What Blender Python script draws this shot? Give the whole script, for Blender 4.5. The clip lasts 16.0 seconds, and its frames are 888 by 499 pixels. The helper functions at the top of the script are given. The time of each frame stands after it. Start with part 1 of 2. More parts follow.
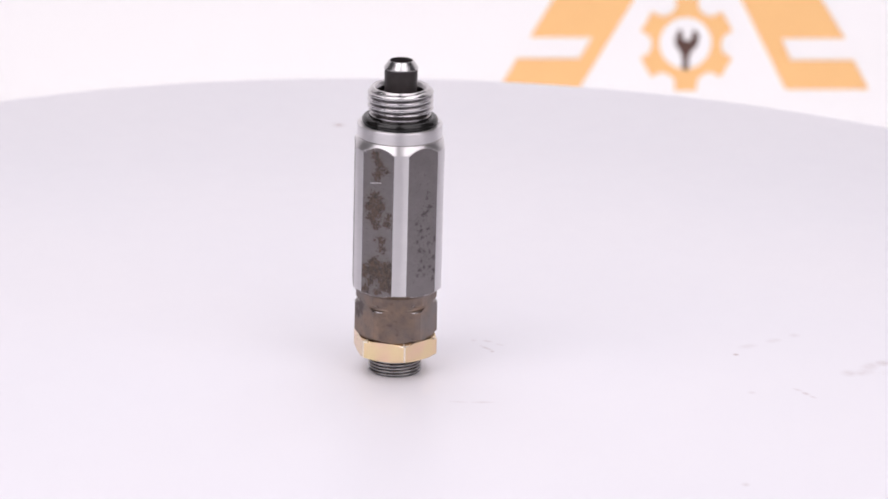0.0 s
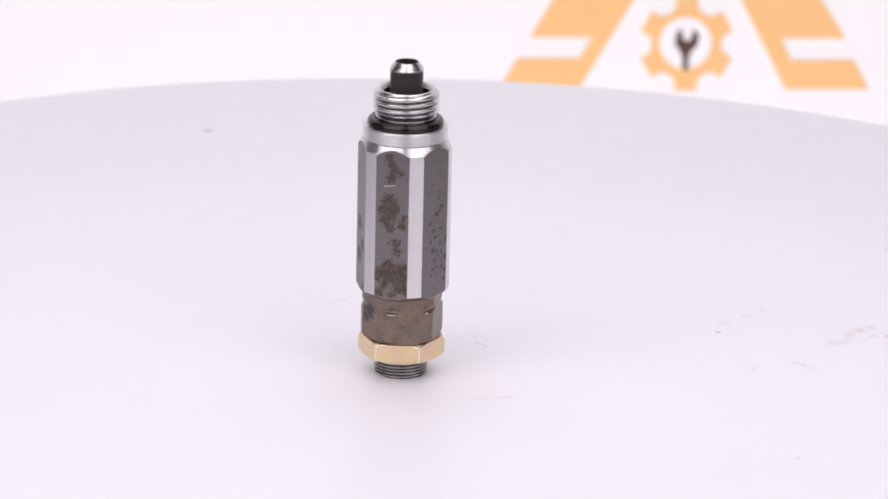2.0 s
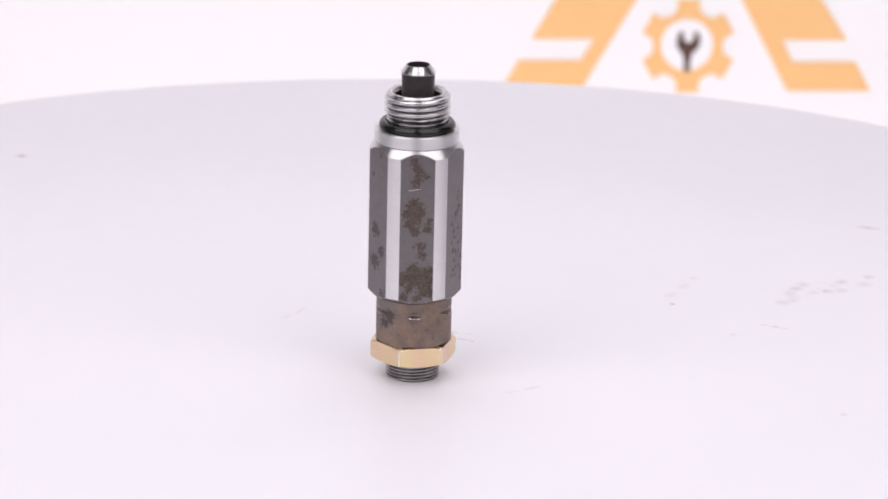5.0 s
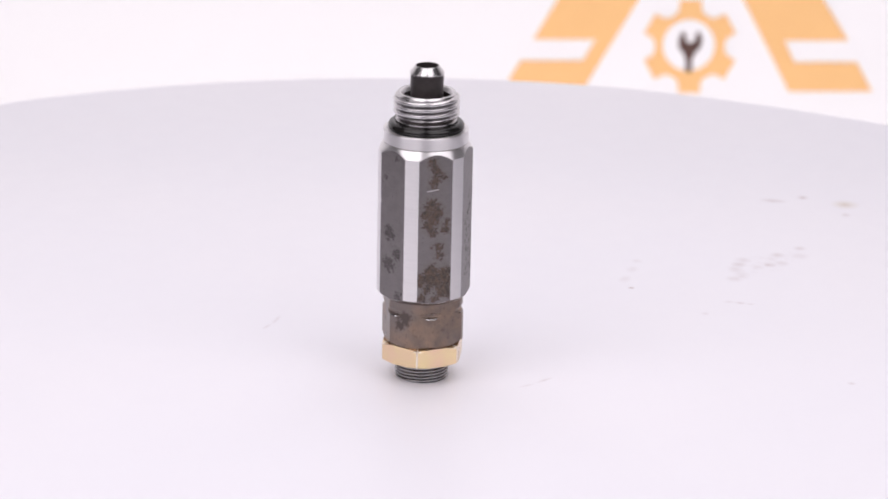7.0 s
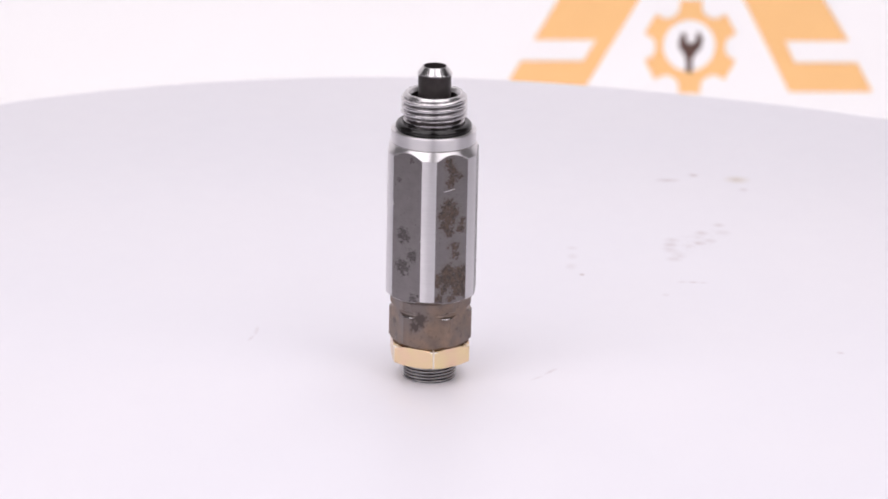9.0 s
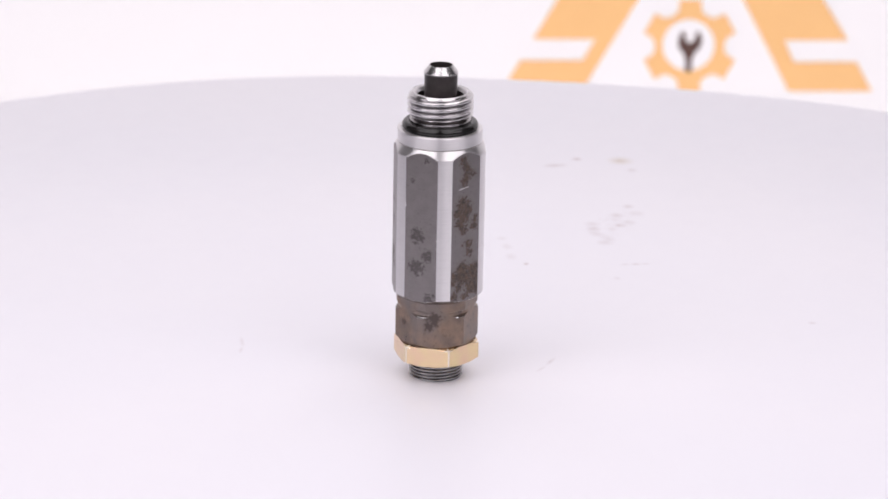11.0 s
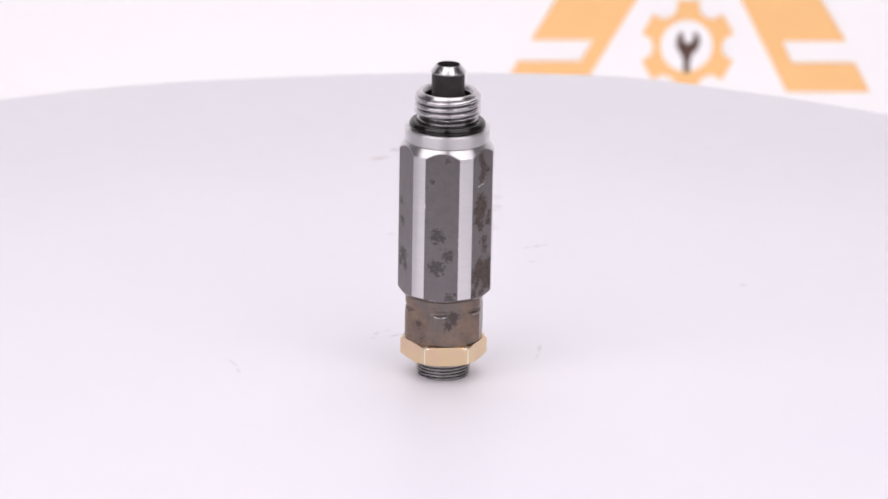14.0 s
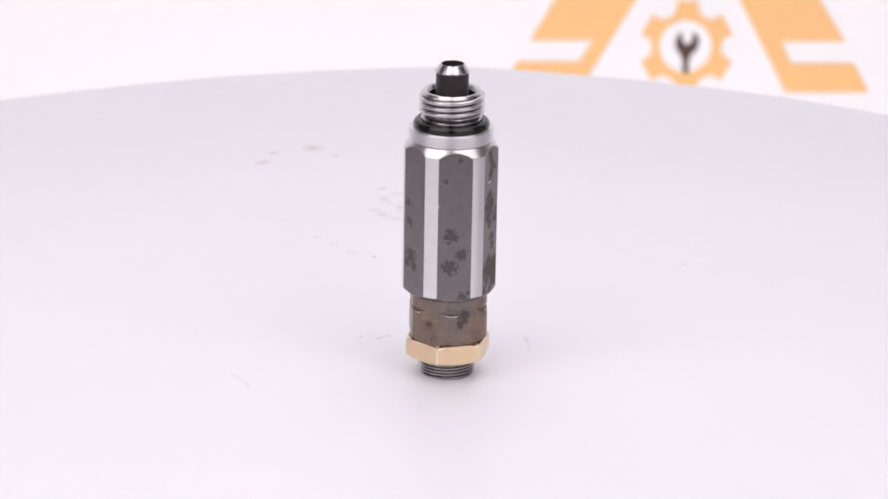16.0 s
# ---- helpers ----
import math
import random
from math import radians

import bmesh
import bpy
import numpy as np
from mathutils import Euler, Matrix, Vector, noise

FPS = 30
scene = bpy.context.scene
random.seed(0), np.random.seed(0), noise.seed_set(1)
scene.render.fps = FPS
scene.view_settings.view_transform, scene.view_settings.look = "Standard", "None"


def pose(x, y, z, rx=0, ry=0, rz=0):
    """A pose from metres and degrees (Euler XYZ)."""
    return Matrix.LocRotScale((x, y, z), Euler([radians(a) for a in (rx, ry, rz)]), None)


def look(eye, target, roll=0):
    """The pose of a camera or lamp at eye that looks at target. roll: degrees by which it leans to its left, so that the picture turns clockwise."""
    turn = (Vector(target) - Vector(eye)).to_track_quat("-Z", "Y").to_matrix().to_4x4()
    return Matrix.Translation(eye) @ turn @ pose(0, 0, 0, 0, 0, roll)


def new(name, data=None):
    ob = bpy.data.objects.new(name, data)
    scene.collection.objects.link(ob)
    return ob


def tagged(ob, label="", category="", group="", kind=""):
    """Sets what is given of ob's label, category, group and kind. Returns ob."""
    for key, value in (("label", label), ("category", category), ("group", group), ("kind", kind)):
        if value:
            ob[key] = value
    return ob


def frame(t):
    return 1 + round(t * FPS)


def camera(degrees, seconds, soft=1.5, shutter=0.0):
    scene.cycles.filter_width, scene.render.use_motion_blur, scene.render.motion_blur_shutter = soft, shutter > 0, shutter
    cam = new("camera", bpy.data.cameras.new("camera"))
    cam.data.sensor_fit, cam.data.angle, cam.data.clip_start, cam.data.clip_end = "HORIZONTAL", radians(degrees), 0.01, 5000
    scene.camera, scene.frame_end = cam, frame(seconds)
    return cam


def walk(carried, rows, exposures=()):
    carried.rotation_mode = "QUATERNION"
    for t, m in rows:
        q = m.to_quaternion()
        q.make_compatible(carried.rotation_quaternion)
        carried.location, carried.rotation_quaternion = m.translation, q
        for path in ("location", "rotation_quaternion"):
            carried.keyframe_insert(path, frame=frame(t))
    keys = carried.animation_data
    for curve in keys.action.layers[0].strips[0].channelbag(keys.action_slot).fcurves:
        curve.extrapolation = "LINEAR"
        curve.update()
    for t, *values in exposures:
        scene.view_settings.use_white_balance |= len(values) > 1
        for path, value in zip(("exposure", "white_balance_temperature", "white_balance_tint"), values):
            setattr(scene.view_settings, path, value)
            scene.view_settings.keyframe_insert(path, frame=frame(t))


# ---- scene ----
# ---- camera and its walk ----
EYE = Vector((0.0083, -1.125, 0.4281))
PITCH, ROLL = 18.992, 1.514
SPAN = 14.988
cam = camera(SPAN, 16.0, soft=1.7)
cam.data.dof.use_dof = True
cam.data.dof.focus_distance = 1.19
cam.data.dof.aperture_fstop = 19.0
# slow drift of the tripod head: seconds, degrees to the left, degrees up
DRIFT = ((0, 0, 0), (2, 0, 0), (3, 0.002, 0.017), (4, 0.008, 0.023), (5.2, 0.031, 0.03), (6.5, 0.05, 0.034), (7.5, 0.065, 0.034),
         (9, 0.067, 0.041), (10.2, 0.062, 0.037), (11.5, 0.048, 0.03), (12.5, 0.031, 0.032), (13.5, 0.023, 0.044), (14.5, 0.014, 0.045),
         (15.2, 0.004, 0.052), (16, 0.004, 0.055))


def aim(left, up):
    p, w = radians(PITCH - up), radians(left)
    return EYE + Vector((-math.sin(w) * math.cos(p), math.cos(w) * math.cos(p), -math.sin(p)))


walk(cam, [(t, look(EYE, aim(a, b), ROLL)) for t, a, b in DRIFT])


# ---- light ----
def area(name, place, target, sx, sy, power, colour=(1, 1, 1)):
    lamp = bpy.data.lights.new(name, "AREA")
    lamp.shape, lamp.size, lamp.size_y, lamp.energy, lamp.color = "RECTANGLE", sx, sy, power, colour
    ob = new(name, lamp)
    ob.matrix_world = look(place, target)
    return ob


world = bpy.data.worlds.new("studio_air")
world.use_nodes = True
world.node_tree.nodes["Background"].inputs["Color"].default_value = (1, 0.945, 0.985, 1)
world.node_tree.nodes["Background"].inputs["Strength"].default_value = 0.03
scene.world = world
LAMP = (1.0, 0.938, 0.98)           # the lamps' faint magenta cast
area("overhead_west_light", (-0.48, 0.0, 1.6), (-0.48, 0.0, 0), 0.84, 1.86, 9.9, LAMP)
area("overhead_east_light", (0.48, 0.0, 1.6), (0.48, 0.0, 0), 0.84, 1.86, 9.9, LAMP)
area("left_softbox_light", (-0.95, -1.02, 0.92), (0, 0.2, 0.0), 1.7, 1.2, 13.7, LAMP)
area("right_softbox_light", (0.95, -1.02, 0.92), (0, 0.2, 0.0), 1.7, 1.2, 11.4, LAMP)
# unseen fill, added low behind the platter to brighten the backdrop
area("backdrop_fill_light", (0.0, 0.35, -0.62), (0, 0.972, -0.1), 1.6, 0.3, 5.3, LAMP)


# ---- materials ----
class Mat:
    """A principled material with a few short ways to add nodes."""

    def __init__(self, name, colour, rough=0.5, metal=0.0, **more):
        self.m = bpy.data.materials.new(name)
        self.m.use_nodes = True
        self.t = self.m.node_tree
        self.p = self.t.nodes["Principled BSDF"]
        self.set("Base Color", (*colour, 1))
        self.set("Roughness", rough)
        self.set("Metallic", metal)
        for key, value in more.items():
            self.set(key.replace("_", " "), value)
        self.co = self.n("ShaderNodeTexCoord").outputs["Object"]

    def set(self, key, value):
        self.p.inputs[key].default_value = value

    def n(self, node_type, **props):
        node = self.t.nodes.new(node_type)
        for key, value in props.items():
            if key == "operation":
                node.operation = value
            elif key == "kind":
                node.vector_type = value
        return node

    def feed(self, socket, value):
        if isinstance(value, bpy.types.NodeSocket):
            self.t.links.new(value, socket)
        else:
            socket.default_value = value

    def math(self, op, a, b=0.0, clamp=False):
        node = self.n("ShaderNodeMath", operation=op)
        node.use_clamp = clamp
        self.feed(node.inputs[0], a)
        self.feed(node.inputs[1], b)
        return node.outputs[0]

    def scaled(self, x, y, z):
        node = self.n("ShaderNodeVectorMath", operation="MULTIPLY")
        self.feed(node.inputs[0], self.co)
        node.inputs[1].default_value = (x, y, z)
        return node.outputs[0]

    def noise(self, scale, detail=4.0, rough=0.55, vector=None):
        node = self.n("ShaderNodeTexNoise")
        self.feed(node.inputs["Vector"], vector or self.co)
        node.inputs["Scale"].default_value, node.inputs["Detail"].default_value = scale, detail
        node.inputs["Roughness"].default_value = rough
        return node.outputs["Fac"]

    def span(self, value, a, b, c=0.0, d=1.0):
        node = self.n("ShaderNodeMapRange")
        node.clamp = True
        self.feed(node.inputs[0], value)
        for i, v in enumerate((a, b, c, d)):
            node.inputs[i + 1].default_value = v
        return node.outputs[0]

    def mix(self, factor, a, b):
        node = self.n("ShaderNodeMix")
        node.data_type = "RGBA"
        self.feed(node.inputs["Factor"], factor)
        for socket, v in ((node.inputs[6], a), (node.inputs[7], b)):
            self.feed(socket, v if isinstance(v, bpy.types.NodeSocket) else (*v, 1))
        return node.outputs[2]

    def warped(self, scale, amount):
        """The object's coordinates, pushed about by noise."""
        node = self.n("ShaderNodeTexNoise")
        self.feed(node.inputs["Vector"], self.co)
        node.inputs["Scale"].default_value, node.inputs["Detail"].default_value, node.inputs["Roughness"].default_value = scale, 6, 0.7
        push = self.n("ShaderNodeVectorMath", operation="MULTIPLY_ADD")
        self.feed(push.inputs[0], node.outputs["Color"])
        push.inputs[1].default_value = (amount, amount, amount)
        push.inputs[2].default_value = (-amount / 2, -amount / 2, -amount / 2)
        total = self.n("ShaderNodeVectorMath", operation="ADD")
        self.feed(total.inputs[0], self.co)
        self.feed(total.inputs[1], push.outputs[0])
        return total.outputs[0]

    def blobs(self, spots, where=None):
        """1 at the middle of each spot (x, y, z, radius), 0 from its radius on."""
        best = 0.0
        for x, y, z, r in spots:
            d = self.n("ShaderNodeVectorMath", operation="DISTANCE")
            self.feed(d.inputs[0], where or self.co)
            d.inputs[1].default_value = (x, y, z)
            best = self.math("MAXIMUM", best, self.span(d.outputs["Value"], 0, r, 1, 0))
        return best

    def streaks(self, marks):
        """1 along each stroke (x0, y0, x1, y1, half width, strength), fading to its rim."""
        best = 0.0
        for x0, y0, x1, y1, w, s in marks:
            m = self.n("ShaderNodeMapping", kind="TEXTURE")
            self.feed(m.inputs["Vector"], self.co)
            m.inputs["Location"].default_value = ((x0 + x1) / 2, (y0 + y1) / 2, 0)
            m.inputs["Rotation"].default_value = (0, 0, math.atan2(y1 - y0, x1 - x0))
            m.inputs["Scale"].default_value = (max(math.hypot(x1 - x0, y1 - y0) / 2, w), w, 1)
            d = self.n("ShaderNodeVectorMath", operation="LENGTH")
            self.feed(d.inputs[0], m.outputs[0])
            best = self.math("MAXIMUM", best, self.span(d.outputs["Value"], 0.2, 1, s, 0))
        return best

    def colour(self, value):
        self.feed(self.p.inputs["Base Color"], value)

    def rough(self, value):
        self.feed(self.p.inputs["Roughness"], value)

    def bump(self, height, distance, strength=1.0):
        node = self.n("ShaderNodeBump")
        node.inputs["Distance"].default_value, node.inputs["Strength"].default_value = distance, strength
        self.feed(node.inputs["Height"], height)
        self.feed(self.p.inputs["Normal"], node.outputs[0])


FLAT, HALF = 0.0153, 0.0164          # hexagon's half width and turned radius of the valve body
TURN_BODY, TURN_CAP, TURN_NUT = 3.8, 33.0, 13.6


def on_flat(azimuth, spots):
    """Spots (u, z, radius) in millimetres on the flat that faces azimuth, as places in the valve's space."""
    a, out = radians(azimuth), []
    for u, z, r in spots:
        u, z, r = u / 1000, z / 1000, r / 1000
        out.append((FLAT * math.cos(a) - u * math.sin(a), FLAT * math.sin(a) + u * math.cos(a), z, r))
    return out


RUST = on_flat(243.8, ((-1.3, 82.4, 1.5), (-0.7, 80.3, 1.6), (0.5, 78.8, 1.7), (0.1, 76.3, 1.6), (2.6, 76.9, 1.4), (-0.4, 74.3, 1.7), (-1.2, 66.4, 2.4),
                       (0.8, 64.4, 2.3), (-3.1, 63.3, 2.1), (-0.6, 61.7, 2.5), (-2.5, 59.2, 1.9), (-0.6, 57.1, 1.5), (4.2, 60.3, 1.4), (3.8, 57.8, 1.4)))
RUST += on_flat(243.8, ((1.5, 51.8, 1.8), (1.8, 48.6, 1.6), (-0.8, 42.6, 2.6), (-2.6, 40.4, 2.8), (0.7, 39.8, 2.9), (3.6, 42.0, 2.7), (4.6, 39.0, 2.4),
                        (3.2, 35.8, 2.8), (5.2, 34.9, 1.9), (-2.1, 36.2, 1.8), (-4.2, 33.2, 1.7), (-4.4, 39, 1.8), (0.4, 32.6, 1.6), (-3.5, 66, 1.2)))
RUST_SPOTS = on_flat(183.8, ((-1.5, 55, 2.6), (2.2, 48, 2.2), (-1.4, 43.4, 2.7), (1.8, 82, 0.8), (3.2, 32.4, 1.6), (4.8, 33.6, 1), (-3.6, 75, 1)))
RUST_DOTS = on_flat(303.8, ((2.2, 68.5, 0.7), (1.7, 66.5, 0.7), (2.7, 63.3, 1.2), (2.2, 61.8, 0.9), (-2.1, 58.0, 0.9), (-0.3, 55.1, 0.9), (2.6, 55.5, 0.8),
                             (0.7, 61.1, 1.1), (-1.9, 51.3, 0.7), (-0.7, 48.1, 0.9), (1.1, 47.3, 0.8), (2.7, 50.1, 0.8), (3.4, 46.9, 0.7), (5.2, 44.5, 1.0)))
RUST_DOTS += on_flat(303.8, ((0.0, 43.9, 0.8), (1.2, 41.6, 0.7), (-0.5, 40.9, 0.8), (3.6, 41.2, 0.8), (-1.6, 39.0, 0.7), (1.3, 38.5, 0.6), (4.9, 36.9, 0.8),
                              (5.6, 51.1, 1.1), (5.6, 39.9, 1.1), (0.4, 52.6, 0.8), (0.9, 75.2, 0.5), (-0.6, 57.0, 0.6)))
RUST_SPOTS += on_flat(123.8, ((-3.6, 64, 1.2), (-3, 57.4, 1.4), (-2, 56, 1), (-1.8, 45, 2.6), (0.2, 41.6, 1.8), (-3.6, 42, 1.6)))


SCRATCH = on_flat(243.8, [(-2.9 + 0.35 * i, 71.8 + 0.05 * i, 0.24) for i in range(12)] + [(6.0, 73.5, 0.4)])
SCRATCH += on_flat(183.8, ((-6.0, 66.2, 0.5), (-5.8, 65.4, 0.5), (5.8, 54, 0.35), (5.8, 51, 0.3)))


def on_corner(spots):
    """Nicks (azimuth, z, radius) on the turned corners, millimetres, as places in the valve's space."""
    return [(HALF * math.cos(radians(a)), HALF * math.sin(radians(a)), z / 1000, r / 1000) for a, z, r in spots]


NICKS = on_corner(((282, 59, 0.5), (272, 37.5, 0.5), (327, 77, 0.6), (266, 73.5, 0.45), (206.9, 54, 0.7), (206.9, 51.5, 0.6), (208.5, 50.2, 0.6), (207, 66, 0.4)))


def milled_steel():
    m = Mat("milled_steel", (0.2, 0.19, 0.19), 0.42, 1.0)
    lines = m.noise(1, 2, 0.5, m.scaled(300, 300, 9000))
    cloud = m.noise(260, 5)
    grain = m.noise(2400, 3, 0.65)
    base = m.mix(cloud, (0.175, 0.159, 0.162), (0.27, 0.248, 0.25))
    base = m.mix(m.span(lines, 0.35, 0.7, 0, 0.35), base, (0.28, 0.265, 0.265))
    pushed = m.warped(640, 0.0085)
    close = m.warped(900, 0.006)
    big = m.span(m.math("ADD", m.blobs([(x, y, z, r * 1.32) for x, y, z, r in RUST], pushed), m.math("MULTIPLY", m.math("SUBTRACT", m.noise(1500, 4, 0.6), 0.5), 1.0)), 0.16, 0.4)
    small = m.span(m.math("ADD", m.blobs([(x, y, z, r * 1.5) for x, y, z, r in RUST_SPOTS], close), m.math("MULTIPLY", m.math("SUBTRACT", m.noise(800, 4, 0.6), 0.5), 1.9)), 0.26, 0.46)
    dots = m.blobs([(x, y, z, r * 1.25) for x, y, z, r in RUST_DOTS], m.warped(1200, 0.004))
    crowd = m.span(m.blobs(on_flat(303.8, ((1.6, 61, 7), (1.6, 52, 9), (2, 42, 9)))), 0.1, 0.5)
    fleck = m.math("MULTIPLY", crowd, m.span(m.noise(1500, 3, 0.6), 0.61, 0.66))
    small = m.math("MAXIMUM", small, m.span(m.math("ADD", dots, m.math("MULTIPLY", m.math("SUBTRACT", m.noise(2600, 3, 0.6), 0.5), 0.7)), 0.2, 0.4))
    small = m.math("MAXIMUM", small, fleck)
    grit = m.span(m.noise(1600, 5, 0.7), 0.38, 0.54, 0.6, 1)
    big = m.math("MULTIPLY", big, grit)
    small = m.math("MULTIPLY", small, m.span(m.noise(1900, 4, 0.7), 0.36, 0.52, 0.3, 1))
    rust = m.mix(m.span(m.noise(650, 4, 0.65), 0.36, 0.64), (0.044, 0.035, 0.031), (0.12, 0.08, 0.058))
    halo = m.span(m.blobs([(x, y, z, r * 2) for x, y, z, r in RUST], pushed), 0.0, 0.8, 0, 0.5)
    base = m.mix(halo, base, (0.18, 0.15, 0.137))
    base = m.mix(m.math("MULTIPLY", big, 0.95), base, rust)
    base = m.mix(m.math("MULTIPLY", small, 0.85), base, (0.06, 0.052, 0.05))
    scratch = m.span(m.blobs(SCRATCH), 0.2, 0.5)
    base = m.mix(scratch, base, (0.9, 0.88, 0.87))
    m.colour(base)
    stain = m.math("MAXIMUM", big, small)
    m.rough(m.math("ADD", m.span(grain, 0.2, 0.8, 0.34, 0.46), m.math("MULTIPLY", stain, 0.25)))
    m.feed(m.p.inputs["Metallic"], m.span(stain, 0, 1, 1, 0.35))
    m.bump(m.math("ADD", m.math("MULTIPLY", lines, 0.5), stain), 0.00004, 0.6)
    return m.m


def turned_steel(name="turned_steel", low=(0.68, 0.665, 0.675), high=(0.88, 0.86, 0.87), rough=0.34, relief=0.3):
    m = Mat(name, high, rough, 1.0)
    lines = m.noise(1, 3, 0.6, m.scaled(60, 60, 3500))
    cloud = m.noise(180, 4)
    m.colour(m.mix(m.math("ADD", m.math("MULTIPLY", lines, 0.6), m.math("MULTIPLY", cloud, 0.4)), low, high))
    m.rough(m.span(m.noise(700, 3), 0.2, 0.8, rough - 0.06, rough + 0.08))
    m.set("Anisotropic", 0.85)
    m.set("Anisotropic Rotation", 0.25)
    tangent = m.n("ShaderNodeTangent")
    tangent.direction_type, tangent.axis = "RADIAL", "Z"
    m.feed(m.p.inputs["Tangent"], tangent.outputs[0])
    nicks = m.span(m.blobs(NICKS), 0.2, 0.5)
    m.feed(m.p.inputs["Metallic"], m.span(nicks, 0, 1, 1, 0.3))
    m.bump(m.math("SUBTRACT", lines, nicks), 0.00002, relief)
    return m.m


def brown_steel():
    m = Mat("brown_oxide_steel", (0.16, 0.11, 0.09), 0.45, 0.85)
    cloud = m.noise(130, 5, 0.6)
    base = m.mix(m.span(cloud, 0.3, 0.7), (0.15, 0.122, 0.108), (0.32, 0.225, 0.165))
    base = m.mix(m.span(m.noise(55, 2, 0.5), 0.42, 0.6, 0, 0.75), base, (0.19, 0.172, 0.17))
    dark = m.span(m.noise(620, 5, 0.75), 0.56, 0.7, 0, 0.65)
    a = radians(203)
    patch = m.blobs([(0.0139 * math.cos(a), 0.0139 * math.sin(a), 0.0243, 0.0044), (0.0139 * math.cos(a - 0.12), 0.0139 * math.sin(a - 0.12), 0.0215, 0.003),
                     (0.0139 * math.cos(2.55), 0.0139 * math.sin(2.55), 0.021, 0.0028)])
    spread = m.span(m.math("ADD", patch, m.math("MULTIPLY", m.math("SUBTRACT", m.noise(700, 4, 0.65), 0.5), 1.8)), 0.3, 0.6, 0, 0.7)
    base = m.mix(dark, base, (0.1, 0.078, 0.07))
    base = m.mix(spread, base, (0.055, 0.043, 0.04))
    m.colour(base)
    m.rough(m.span(cloud, 0.3, 0.7, 0.26, 0.4))
    m.bump(m.noise(1500, 4), 0.00004, 0.5)
    return m.m


def gold_zinc():
    m = Mat("yellow_zinc_plating", (0.72, 0.52, 0.3), 0.38, 1.0)
    tone = m.noise(150, 3, 0.55)
    base = m.mix(m.span(tone, 0.3, 0.7), (0.81, 0.56, 0.42), (0.84, 0.69, 0.39))
    base = m.mix(m.span(m.noise(900, 5, 0.7), 0.58, 0.72, 0, 0.35), base, (0.52, 0.38, 0.22))
    m.colour(base)
    m.rough(m.span(m.noise(300, 3), 0.3, 0.7, 0.2, 0.27))
    m.bump(m.noise(1800, 3), 0.00003, 0.4)
    return m.m


def plain(name, low, high, rough, metal=0.0, scale=300, bump=0.00003):
    m = Mat(name, high, rough, metal)
    m.colour(m.mix(m.span(m.noise(scale, 5), 0.3, 0.7), low, high))
    m.rough(m.span(m.noise(scale * 3, 3), 0.25, 0.75, rough - 0.05, rough + 0.07))
    m.bump(m.noise(scale * 5, 3), bump, 0.5)
    return m.m


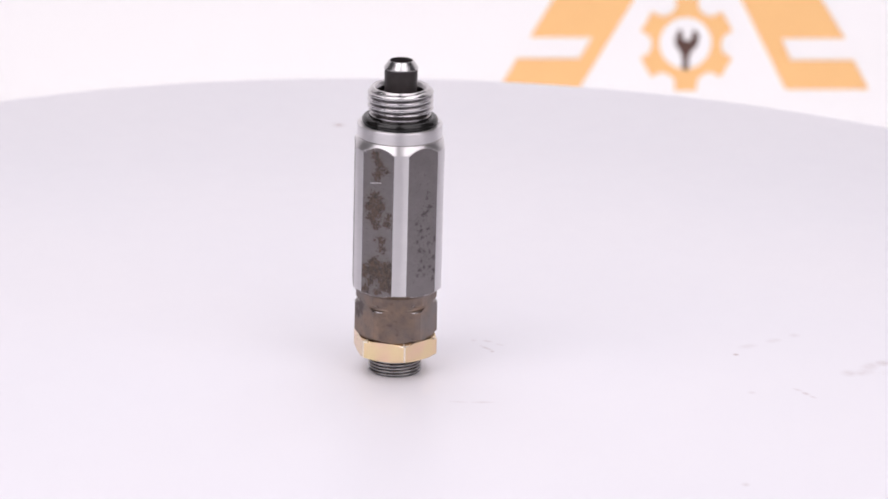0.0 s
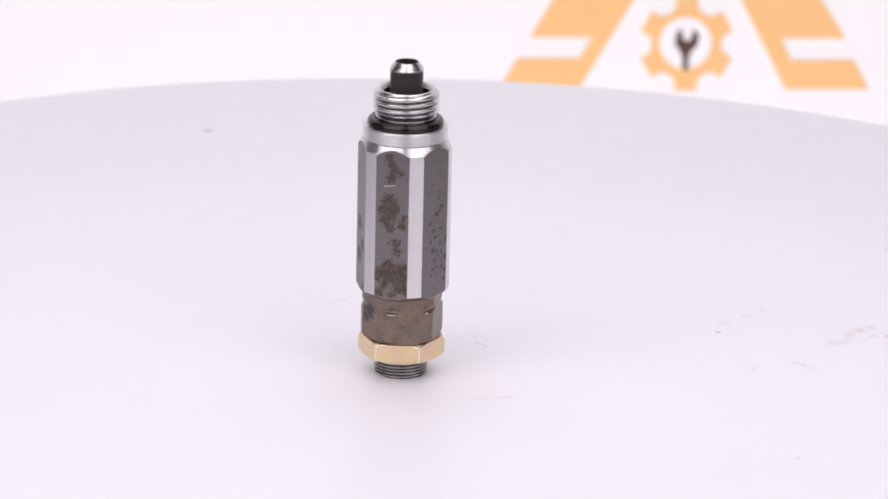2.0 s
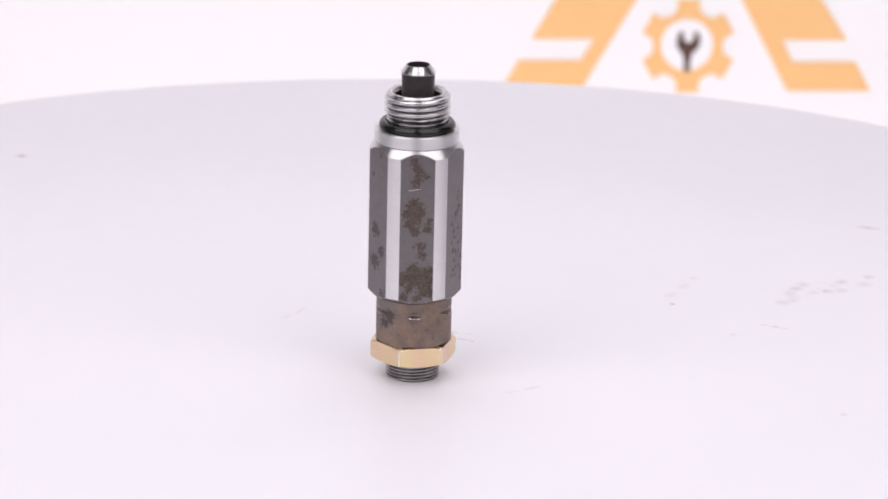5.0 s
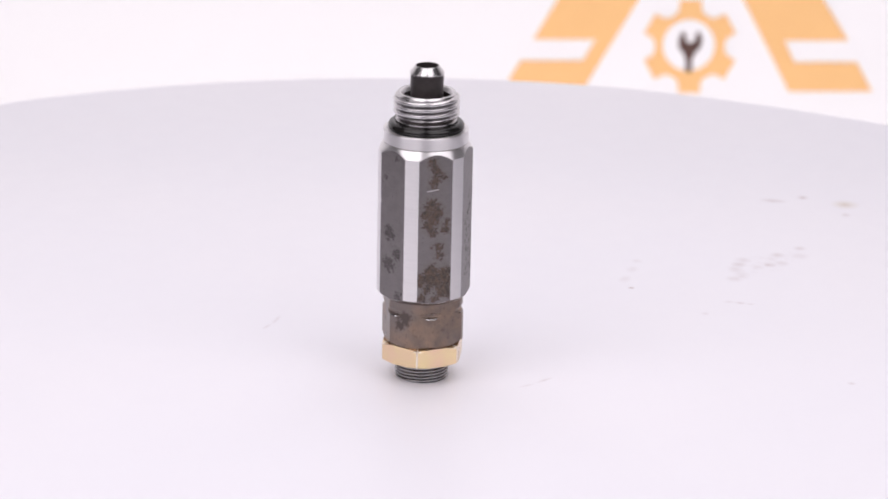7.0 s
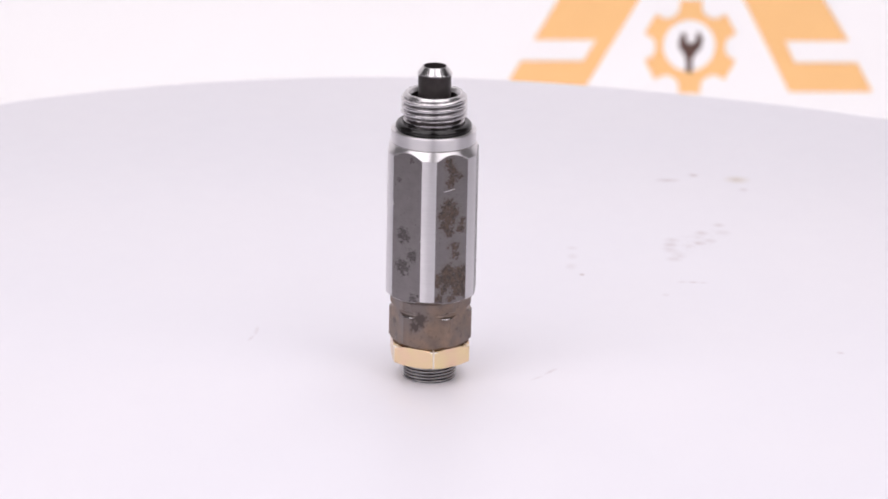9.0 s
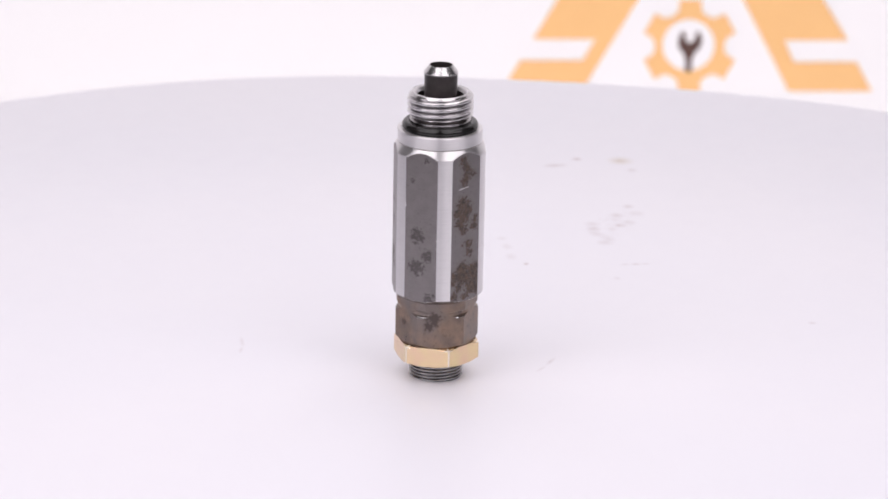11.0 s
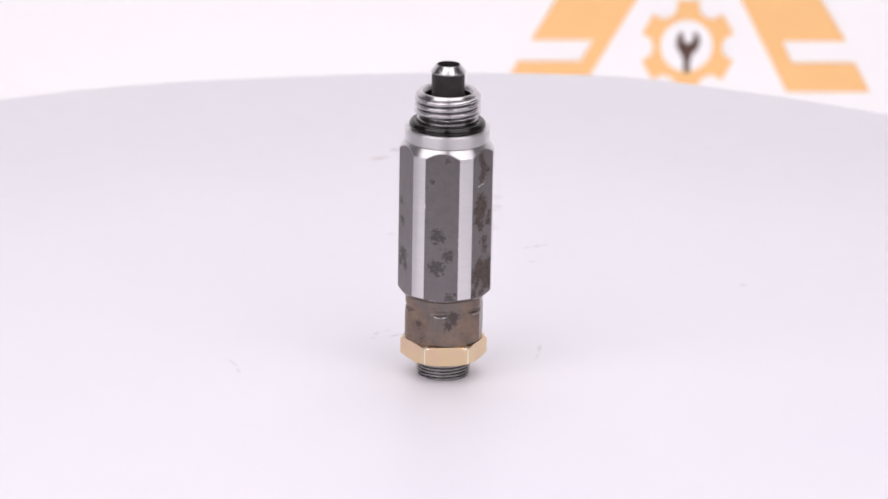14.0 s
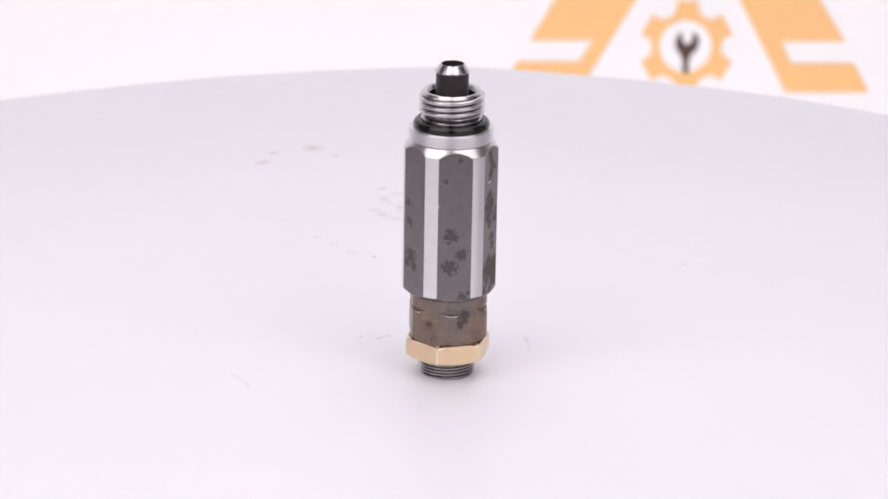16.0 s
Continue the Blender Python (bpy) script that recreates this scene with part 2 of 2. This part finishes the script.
def platter_white():
    m = Mat("white_laminate", (0.8, 0.8, 0.84), 0.4, 0.0)
    # strokes in millimetres: from, to, half width, strength
    scuffs = [(18.6, 20.2, 21.3, 20.4, 1.0, 0.5), (22.7, 20.6, 27.2, 19.1, 0.9, 0.6), (27.2, 18.0, 31.3, 15.4, 0.9, 0.4), (21.7, 15.8, 27.2, 9.9, 0.9, 0.75),
              (25.5, 9.7, 27.6, 9.3, 0.9, 0.8), (10.6, -40.2, 18.5, -40.8, 0.8, 0.4), (18.2, -40.6, 28.0, -40.0, 0.9, 0.55), (-26.4, 59.1, -19.6, 62.1, 0.8, 0.45),
              (-20.4, 61.1, -11.1, 67.7, 0.9, 0.4), (131.5, -18.9, 135.4, -21.9, 0.9, 0.6), (134.6, -21.9, 137.8, -26.0, 1.1, 0.9), (137.0, -25.5, 139.7, -28.6, 0.9, 0.6)]
    smears = [(165.5, 8.7, 168.1, 7.1, 1.7, 0.95), (170.8, 10.8, 172.8, 10.9, 1.9, 0.6), (159.5, 2.8, 162.9, 4.3, 1.8, 0.6), (152.6, -3.3, 154.6, -2.7, 1.9, 0.6),
              (157.2, -1.0, 162.4, -0.1, 1.8, 0.5), (162.1, 7.2, 162.9, 4.3, 1.6, 0.55), (170.3, 2.4, 171.5, 1.4, 1.3, 0.5), (174.6, 1.0, 178.4, 0.2, 1.6, 0.9),
              (180.6, 5.6, 183.5, 4.6, 1.4, 0.5), (185.2, 6.0, 189.1, 8.0, 1.7, 0.9), (180.8, -0.5, 182.3, -1.2, 1.6, 0.8), (194.9, 2.4, 192.4, -0.1, 1.9, 0.5)]
    others = [(201.3, 9.2, 199.2, 6.1, 2.0, 0.6), (157.6, -1.9, 158.5, -2.9, 2.4, 0.4), (116.7, -24.5, 117.7, -24.3, 1.2, 0.35), (230.8, 61.4, 239.2, 52.2, 1.8, 0.75),
              (247.8, 53.0, 248.2, 52.4, 1.9, 0.8), (244.5, 26.5, 247.3, 25.8, 1.6, 0.6), (252.5, 38.5, 258.0, 33.5, 2.4, 0.6), (115.0, 19.3, 123.5, 24.0, 1.8, 0.3),
              (125.8, 26.0, 132.8, 30.6, 1.8, 0.3), (134.7, 34.3, 140.0, 34.7, 1.8, 0.3), (-40.0, 283.4, -38.0, 283.2, 2.6, 0.6), (108.0, -108.0, 109.6, -106.4, 1.2, 0.6)]
    strokes = [(a / 1000, b / 1000, c / 1000, d / 1000, w * k, h * g) for group, k, g in ((scuffs, 0.0012, 0.75), (smears, 0.0021, 0.62), (others, 0.0015, 0.85))
               for a, b, c, d, w, h in group]
    mask = m.math("MULTIPLY", m.streaks(strokes), m.span(m.noise(420, 5, 0.7), 0.34, 0.62, 0.45, 1))
    specks = m.math("MULTIPLY", m.streaks([(0.154, 0.0, 0.198, 0.006, 0.012, 0.7)]), m.span(m.noise(520, 3, 0.6), 0.56, 0.66))
    mask = m.math("MAXIMUM", mask, m.math("MULTIPLY", specks, 0.4))
    dots = m.span(m.blobs([(0.1144, 0.0129, 0, 0.0017), (-0.039, 0.2834, 0, 0.0026), (0.248, 0.0527, 0, 0.002), (0.1755, 0.001, 0, 0.0016)]), 0.1, 0.6)
    mask = m.math("MAXIMUM", mask, m.math("MULTIPLY", dots, 0.85))
    ochre = m.blobs([(0.2555, 0.0358, 0, 0.0065)])
    cloud = m.noise(7, 3, 0.5)
    base = m.mix(m.span(cloud, 0.35, 0.65), (0.8, 0.795, 0.85), (0.815, 0.805, 0.852))
    base = m.mix(m.math("MULTIPLY", mask, 0.8), base, (0.42, 0.33, 0.33))
    base = m.mix(m.math("MULTIPLY", ochre, 0.4), base, (0.5, 0.4, 0.2))
    m.colour(base)
    m.rough(m.span(m.noise(90, 3), 0.3, 0.7, 0.34, 0.42))
    m.bump(m.noise(2500, 3), 0.00001, 0.3)
    return m.m


STEEL_FLAT, STEEL_TURNED, BROWN, GOLD = milled_steel(), turned_steel(), brown_steel(), gold_zinc()
STEEL_THREAD = plain("threaded_steel", (0.6, 0.586, 0.59), (0.78, 0.762, 0.768), 0.2, 1.0, 260, 0.000005)
NECK = plain("oily_polished_steel", (0.4, 0.385, 0.39), (0.62, 0.6, 0.605), 0.17, 1.0, 300, 0.000005)
# darker steel: the shade down in the thread grooves, put into the colour
SHADED_ROOT = plain("shaded_thread_root", (0.16, 0.154, 0.157), (0.3, 0.292, 0.296), 0.3, 1.0, 300, 0.00001)
STEEL_DARK = plain("dark_steel_thread", (0.29, 0.287, 0.293), (0.46, 0.453, 0.46), 0.19, 1.0, 300, 0.00001)
GOLD_WORN = plain("worn_zinc_edge", (0.85, 0.76, 0.66), (0.92, 0.86, 0.78), 0.3, 1.0, 400, 0.00001)
RUBBER = plain("black_rubber", (0.006, 0.0055, 0.0055), (0.011, 0.01, 0.01), 0.1)
BLACKENED = plain("blackened_steel", (0.048, 0.041, 0.041), (0.068, 0.058, 0.058), 0.36, 0.6)
WHITE = platter_white()
WALL = plain("white_backdrop_paper", (0.885, 0.878, 0.885), (0.9, 0.893, 0.9), 0.8, 0.0, 9, 0.0002)
# for unseen surfaces; kept dark so the metal reflects more contrast
ROOM = plain("dark_unseen_paint", (0.09, 0.088, 0.09), (0.12, 0.117, 0.12), 0.8, 0.0, 6, 0.0003)
ORANGE = plain("orange_print", (0.88, 0.518, 0.218), (0.9, 0.54, 0.228), 0.7, 0.0, 40, 0.00005)
BROWN_INK = plain("dark_brown_print", (0.08, 0.04, 0.032), (0.11, 0.055, 0.042), 0.7, 0.0, 60, 0.00005)


# ---- mesh tools ----
def link(name, mesh, materials, parent=None, label="", sharp=14):
    for m in materials:
        mesh.materials.append(m)
    mesh.shade_smooth()
    mesh.set_sharp_from_angle(angle=radians(sharp))
    ob = new(name, mesh)
    ob.parent = parent
    return tagged(ob, label)


def grid_mesh(name, angles, heights, radius, chosen=None):
    """A closed tube of rings; radius(i, a, z) gives each point, chosen(...) each face's material."""
    verts, faces, slots, n = [], [], [], len(angles)
    for i, z in enumerate(heights):
        for a in angles:
            r = radius(i, a, z)
            verts.append((r * math.cos(a), r * math.sin(a), z))
    for i in range(len(heights) - 1):
        for j in range(n):
            k = (j + 1) % n
            faces.append((i * n + j, i * n + k, (i + 1) * n + k, (i + 1) * n + j))
            slots.append(chosen(i, j) if chosen else 0)
    mesh = bpy.data.meshes.new(name)
    mesh.from_pydata(verts, [], faces)
    mesh.polygons.foreach_set("material_index", slots)
    mesh.update()
    return mesh


def fine(profile, step):
    """The profile (radius, height) cut into pieces no longer than step."""
    out = [profile[0]]
    for (r0, z0), (r1, z1) in zip(profile, profile[1:]):
        n = max(1, math.ceil(math.hypot(r1 - r0, z1 - z0) / step)) if abs(r1 - r0) > 1e-6 else 1
        out += [(r0 + (r1 - r0) * i / n, z0 + (z1 - z0) * i / n) for i in range(1, n + 1)]
    return out


def lathe(name, profile, materials, parent, label="", count=96, sharp=25):
    """profile in millimetres"""
    p = [(r / 1000, z / 1000) for r, z in profile]
    angles = [2 * math.pi * i / count for i in range(count)]
    mesh = grid_mesh(name, angles, [z for _, z in p], lambda i, a, z: p[i][0])
    return link(name, mesh, materials, parent, label, sharp)


def hexed(name, profile, flat, corner, turn, materials, parent, label="", step=0.12, two=True, worn=None, bare=False):
    """A turned piece, profile in millimetres, milled to six flats."""
    p = [(r / 1000, z / 1000) for r, z in fine(profile, step)]
    flat, corner = flat / 1000, corner / 1000
    half = math.acos(min(1, flat / corner))
    angles = []
    for k in range(6):
        mid = radians(turn + 60 * k)
        angles += [mid - half + 2 * half * i / 14 for i in range(14)]
        rest = radians(60) - 2 * half
        angles += [mid + half + rest * i / 6 for i in range(6)]

    def limit(a):
        d = (a - radians(turn) + radians(30)) % radians(60) - radians(30)
        return flat / math.cos(d)

    mesh = grid_mesh(name, angles, [z for _, z in p], lambda i, a, z: min(p[i][0], limit(a)),
                     (lambda i, j: 0 if j % 20 < 14 and min(p[i][0], p[i + 1][0]) >= limit(angles[j]) - 1e-5
                      and min(p[i][0], p[i + 1][0]) >= limit(angles[(j + 1) % 120]) - 1e-5 else 1) if two else None)
    if len(materials) > 2:
        for f in mesh.polygons:
            if f.normal.z < -0.3:
                f.material_index = 2
    if worn:
        for f in mesh.polygons:
            f.material_index = 1 if worn[0] < f.center.z * 1000 < worn[1] and f.normal.z > 0.15 or bare and 15 <= f.index % 20 <= 18 else 0
    return link(name, mesh, materials, parent, label, 10)


def threaded(name, low, high, crest, depth, pitch, inner, materials, parent, label="", chamfer=0.9, under=0.3):
    """A helical thread between two heights, closed over its ends towards inner; millimetres."""
    n, rows = 128, int((high - low) / pitch * 18)
    heights = [low + (high - low) * i / rows for i in range(rows + 1)]

    def radius(i, a, z):
        z *= 1000
        f = (z / pitch - a / (2 * math.pi)) % 1.0
        wave = abs(2 * f - 1)
        wave = min(1, max(0, (wave - 0.34) / 0.56)) ** 1.2
        r = crest - depth * wave - 0.12 * (2 * f - 1) ** 2
        r = min(r, crest - max(0, chamfer - (high - z)), crest - max(0, under - (z - low)))
        return r / 1000

    zs = [heights[0]] + heights + [heights[-1]]
    rows = len(zs)

    def full(i, a, z):
        if i == 0 or i == rows - 1:
            return inner / 1000
        return radius(i, a, z)

    angles = [2 * math.pi * i / n for i in range(n)]
    mesh = grid_mesh(name, angles, [z / 1000 for z in zs], full)
    # faces deep in the grooves take the second material, their painted shade
    root = (crest - 0.72 * depth) / 1000
    for f in mesh.polygons:
        x, y, z = f.center
        if math.hypot(x, y) < root and low + 0.3 < z * 1000 < high - chamfer:
            f.material_index = 1
    return link(name, mesh, materials, parent, label, 75)


def slab(name, outline, low, high, material, parent=None, label="", rim=0.0):
    """A flat piece with a given outline (x, y), from low to high, with a small rounded upper rim."""
    bm = bmesh.new()
    rings = []
    for inset, z in ((0, low), (0, high - rim), (rim * 0.3, high - rim * 0.3), (rim, high)) if rim else ((0, low), (0, high)):
        rings.append([bm.verts.new((x * (1 - inset / math.hypot(x, y)) if inset else x, y * (1 - inset / math.hypot(x, y)) if inset else y, z)) for x, y in outline])
    n = len(outline)
    for a, b in zip(rings, rings[1:]):
        for j in range(n):
            bm.faces.new((a[j], a[(j + 1) % n], b[(j + 1) % n], b[j]))
    bm.faces.new(rings[-1])
    bm.faces.new(rings[0][::-1])
    bmesh.ops.recalc_face_normals(bm, faces=bm.faces)
    mesh = bpy.data.meshes.new(name)
    bm.to_mesh(mesh)
    bm.free()
    return link(name, mesh, [material], parent, label, 30)


def box(name, x0, x1, y0, y1, z0, z1, material):
    ob = slab(name, [(x0, y0), (x1, y0), (x1, y1), (x0, y1)], z0, z1, material)
    return tagged(ob, kind="structure")


# ---- the studio ----
BACK = 0.972
FLOOR = -0.85
box("floor", -1.8, 1.8, -2.3, BACK, FLOOR - 0.1, FLOOR, WALL)
# unseen walls and ceiling, added to close the room and darken reflections
box("wall_west", -1.9, -1.8, -2.3, BACK, FLOOR, 1.9, ROOM)
box("wall_east", 1.8, 1.9, -2.3, BACK, FLOOR, 1.9, ROOM)
box("wall_south", -1.9, 1.9, -2.4, -2.3, FLOOR, 1.9, ROOM)
box("ceiling", -1.9, 1.9, -2.4, BACK + 0.1, 1.9, 2.0, ROOM)
backdrop = box("wall_north", -1.9, 1.9, BACK, BACK + 0.1, FLOOR - 0.1, 1.9, WALL)
tagged(backdrop, "white backdrop wall with an orange gear emblem", "backdrop")

PRINT_X, PRINT_Z = 0.000364, 0.0003774
PRINT_AT = pose(0.1607, BACK - 0.0008, -0.1497) @ pose(0, 0, 0, 90, 0, 0) @ pose(0, 0, 0, 0, 0, 1.57)


def printed(name, outline, material, lift=0.0):
    """A thin printed shape on the backdrop, outline in emblem units round the gear's middle, y down."""
    ob = slab(name, [(x * PRINT_X, -y * PRINT_Z) for x, y in outline], -0.0006 + lift, 0.0002 + lift, material, backdrop)
    ob.matrix_basis = PRINT_AT
    return ob


printed("printed_bar", [(-214, -118), (-237, -78), (-276, -13), (-166, -13), (-189, 25), (-299, 25), (-331, 79), (-190, 79), (-95, -78), (-72, -118)], ORANGE)
printed("printed_bar", [(213, -118), (236, -78), (279, -11), (167, -11), (185, 28), (296, 28), (324, 79), (177, 79), (95, -78), (74, -118)], ORANGE)


def gear_outline():
    pts = []
    for k in range(6):
        mid = radians(90 + 60 * k)
        for d, r in ((-30, 61), (-23, 62), (-19, 65), (-15.5, 71), (-13.5, 84), (13.5, 84), (15.5, 71), (19, 65), (23, 62)):
            pts.append((r * math.cos(mid + radians(d)), -r * math.sin(mid + radians(d))))
    return pts


printed("printed_gear", gear_outline(), ORANGE)
printed("printed_disc", [(-2 + 46 * math.cos(2 * math.pi * i / 48), -3 - 45 * math.sin(2 * math.pi * i / 48)) for i in range(48)], WALL, 0.0004)
printed("printed_spanner", [(-13, -28), (-20, -15), (-20, 0), (-12, 11), (-7, 22), (-7, 44), (4, 44), (4, 22), (9, 11), (19, 1), (22, -15), (15, -28),
                            (9, -22), (10, -14), (5, -8), (-4, -8), (-8, -14), (-7, -22)], BROWN_INK, 0.0008)

# ---- the turntable ----
turntable = tagged(new("turntable"), "round white laminate turntable, scuffed and slowly turning", "turntable")


def hump(a, middle, width):
    return math.exp(-((((math.degrees(a) - middle + 180) % 360) - 180) / width) ** 2)


def platter_outline():
    """A hand-cut round, a little out of true."""
    pts = []
    for i in range(288):
        a = 2 * math.pi * i / 288
        r = 0.3753 + 0.0008 * math.cos(2 * a) - 0.0005 * math.sin(2 * a) + 0.0015 * math.cos(3 * a) - 0.0005 * math.sin(3 * a)
        r += 0.0046 * hump(a, -3.5, 6.5) - 0.0068 * hump(a, 22, 14)
        pts.append((0.0062 + r * math.cos(a), -0.0127 + r * math.sin(a)))
    return pts


TOP = -0.0006
platter = slab("platter", platter_outline(), TOP - 0.012, TOP, WHITE, turntable, "white scuffed laminate top", 0.003)
lathe("column", [(0, FLOOR * 1000 + 20), (60, FLOOR * 1000 + 20), (60, -14.6), (0, -14.6)], [ROOM], turntable)
lathe("foot", [(0, FLOOR * 1000), (250, FLOOR * 1000), (250, FLOOR * 1000 + 15), (245, FLOOR * 1000 + 20), (0, FLOOR * 1000 + 20)], [ROOM], turntable)
lathe("bearing", [(0, -14.6), (90, -14.6), (90, -12.6), (0, -12.6)], [STEEL_DARK], turntable)

# ---- the valve ----
valve = tagged(new("hydraulic_valve"), "used steel hydraulic relief valve standing upright on the turntable", "valve")
threaded("adjusting_screw", -0.6, 8.0, 9.5, 0.8, 1.15, 0.0, [STEEL_DARK, SHADED_ROOT], valve, "dark threaded screw end, groove shade painted into its roots", 0.3, 0.5)
hexed("lock_nut", [(0, 6.5), (13.7, 6.5), (15.25, 7.2), (15.25, 12.7), (13.9, 13.35), (0, 13.35)], 13.35, 15.2, TURN_NUT, [GOLD, GOLD_WORN], valve,
      "yellow zinc-plated hexagon nut", 0.12, False, (12.5, 12.98), True)
hexed("end_cap", [(0, 13.3), (13.0, 13.3), (14.5, 14.6), (14.5, 24.7), (14.2, 24.95), (13.5, 25.42), (13.42, 25.6), (13.42, 26.5), (13.95, 26.8), (14.2, 27.3), (14.25, 31.0), (0, 31.0)],
      13.1, 14.5, TURN_CAP, [BROWN, STEEL_DARK], valve, "brown heat-stained hexagon cap", 0.15, False, (24.6, 24.96))
hexed("body", [(0, 30.2), (14.6, 30.2), (16.4, 31.9), (16.4, 82.8), (14.85, 85.5), (14.6, 85.65), (14.7, 85.9), (14.75, 89.95), (14.55, 90.2), (13.4, 90.2), (13.3, 89.6), (0, 89.6)], 15.3, 16.4, TURN_BODY,
      [STEEL_FLAT, STEEL_TURNED, BROWN], valve, "hexagonal steel body with rust-spotted grey flats", 0.1)
lathe("neck", [(0, 89.3), (10.35, 89.3), (10.35, 92.7), (10.6, 92.85), (10.6, 93.4), (10.35, 93.65), (9.2, 93.75), (0, 93.75)], [NECK], valve, "oily polished groove shoulder")
# the gap's shadow is painted in with its oil, by the dark material
lathe("undercut", [(0, 93.6), (9.5, 93.6), (9.4, 93.8), (9.4, 96), (0, 96)], [BLACKENED], valve, "undercut below the thread, oil and groove shade painted dark")
lathe("o_ring", [(11.5 + 1.7 * math.cos(a), 91.2 + 1.7 * math.sin(a)) for a in [2 * math.pi * i / 24 for i in range(25)]], [RUBBER], valve, "black rubber sealing ring", 96, 60)
threaded_collar = threaded("threaded_collar", 95.0, 103.1, 11.4, 1.2, 2.1, 9.3, [STEEL_THREAD, SHADED_ROOT], valve, "bright threaded steel collar", 1.5, 0.35)
lathe("bore_rim", [(9.3, 103.1), (8.7, 102.7), (8.1, 101.6)], [STEEL_TURNED], threaded_collar, "bright chamfered mouth of the collar")
lathe("bore", [(8.1, 101.6), (7.9, 97.0), (0, 97.0)], [BLACKENED], threaded_collar, "dark hollow of the collar")
plunger = lathe("plunger", [(5.7, 97.0), (5.7, 109.2), (5.95, 109.6)], [BLACKENED], valve, "blackened steel plunger")
lathe("plunger_tip", [(5.95, 109.6), (5.95, 109.95), (4.25, 112.2), (4.1, 112.35), (3.9, 112.35)], [STEEL_THREAD], plunger, "bright chamfered rim")
lathe("plunger_hole", [(3.9, 112.35), (3.8, 104.0), (0, 104.0)], [BLACKENED], plunger, "dark drilled hole")


# ---- what moves ----
def turn(t):
    return 0.10062 * t + 0.00005 * t * t


def motions():
    times = [0.5 * i for i in range(33)]
    walk(platter, [(t, pose(0, 0, 0, 0, 0, math.degrees(turn(t)))) for t in times])
    walk(valve, [(t, pose(0, 0, 0, 0, 0, math.degrees(turn(t))) @ pose(-0.00804, -0.01, 0, -0.45, 0, 0)) for t in times])


motions()
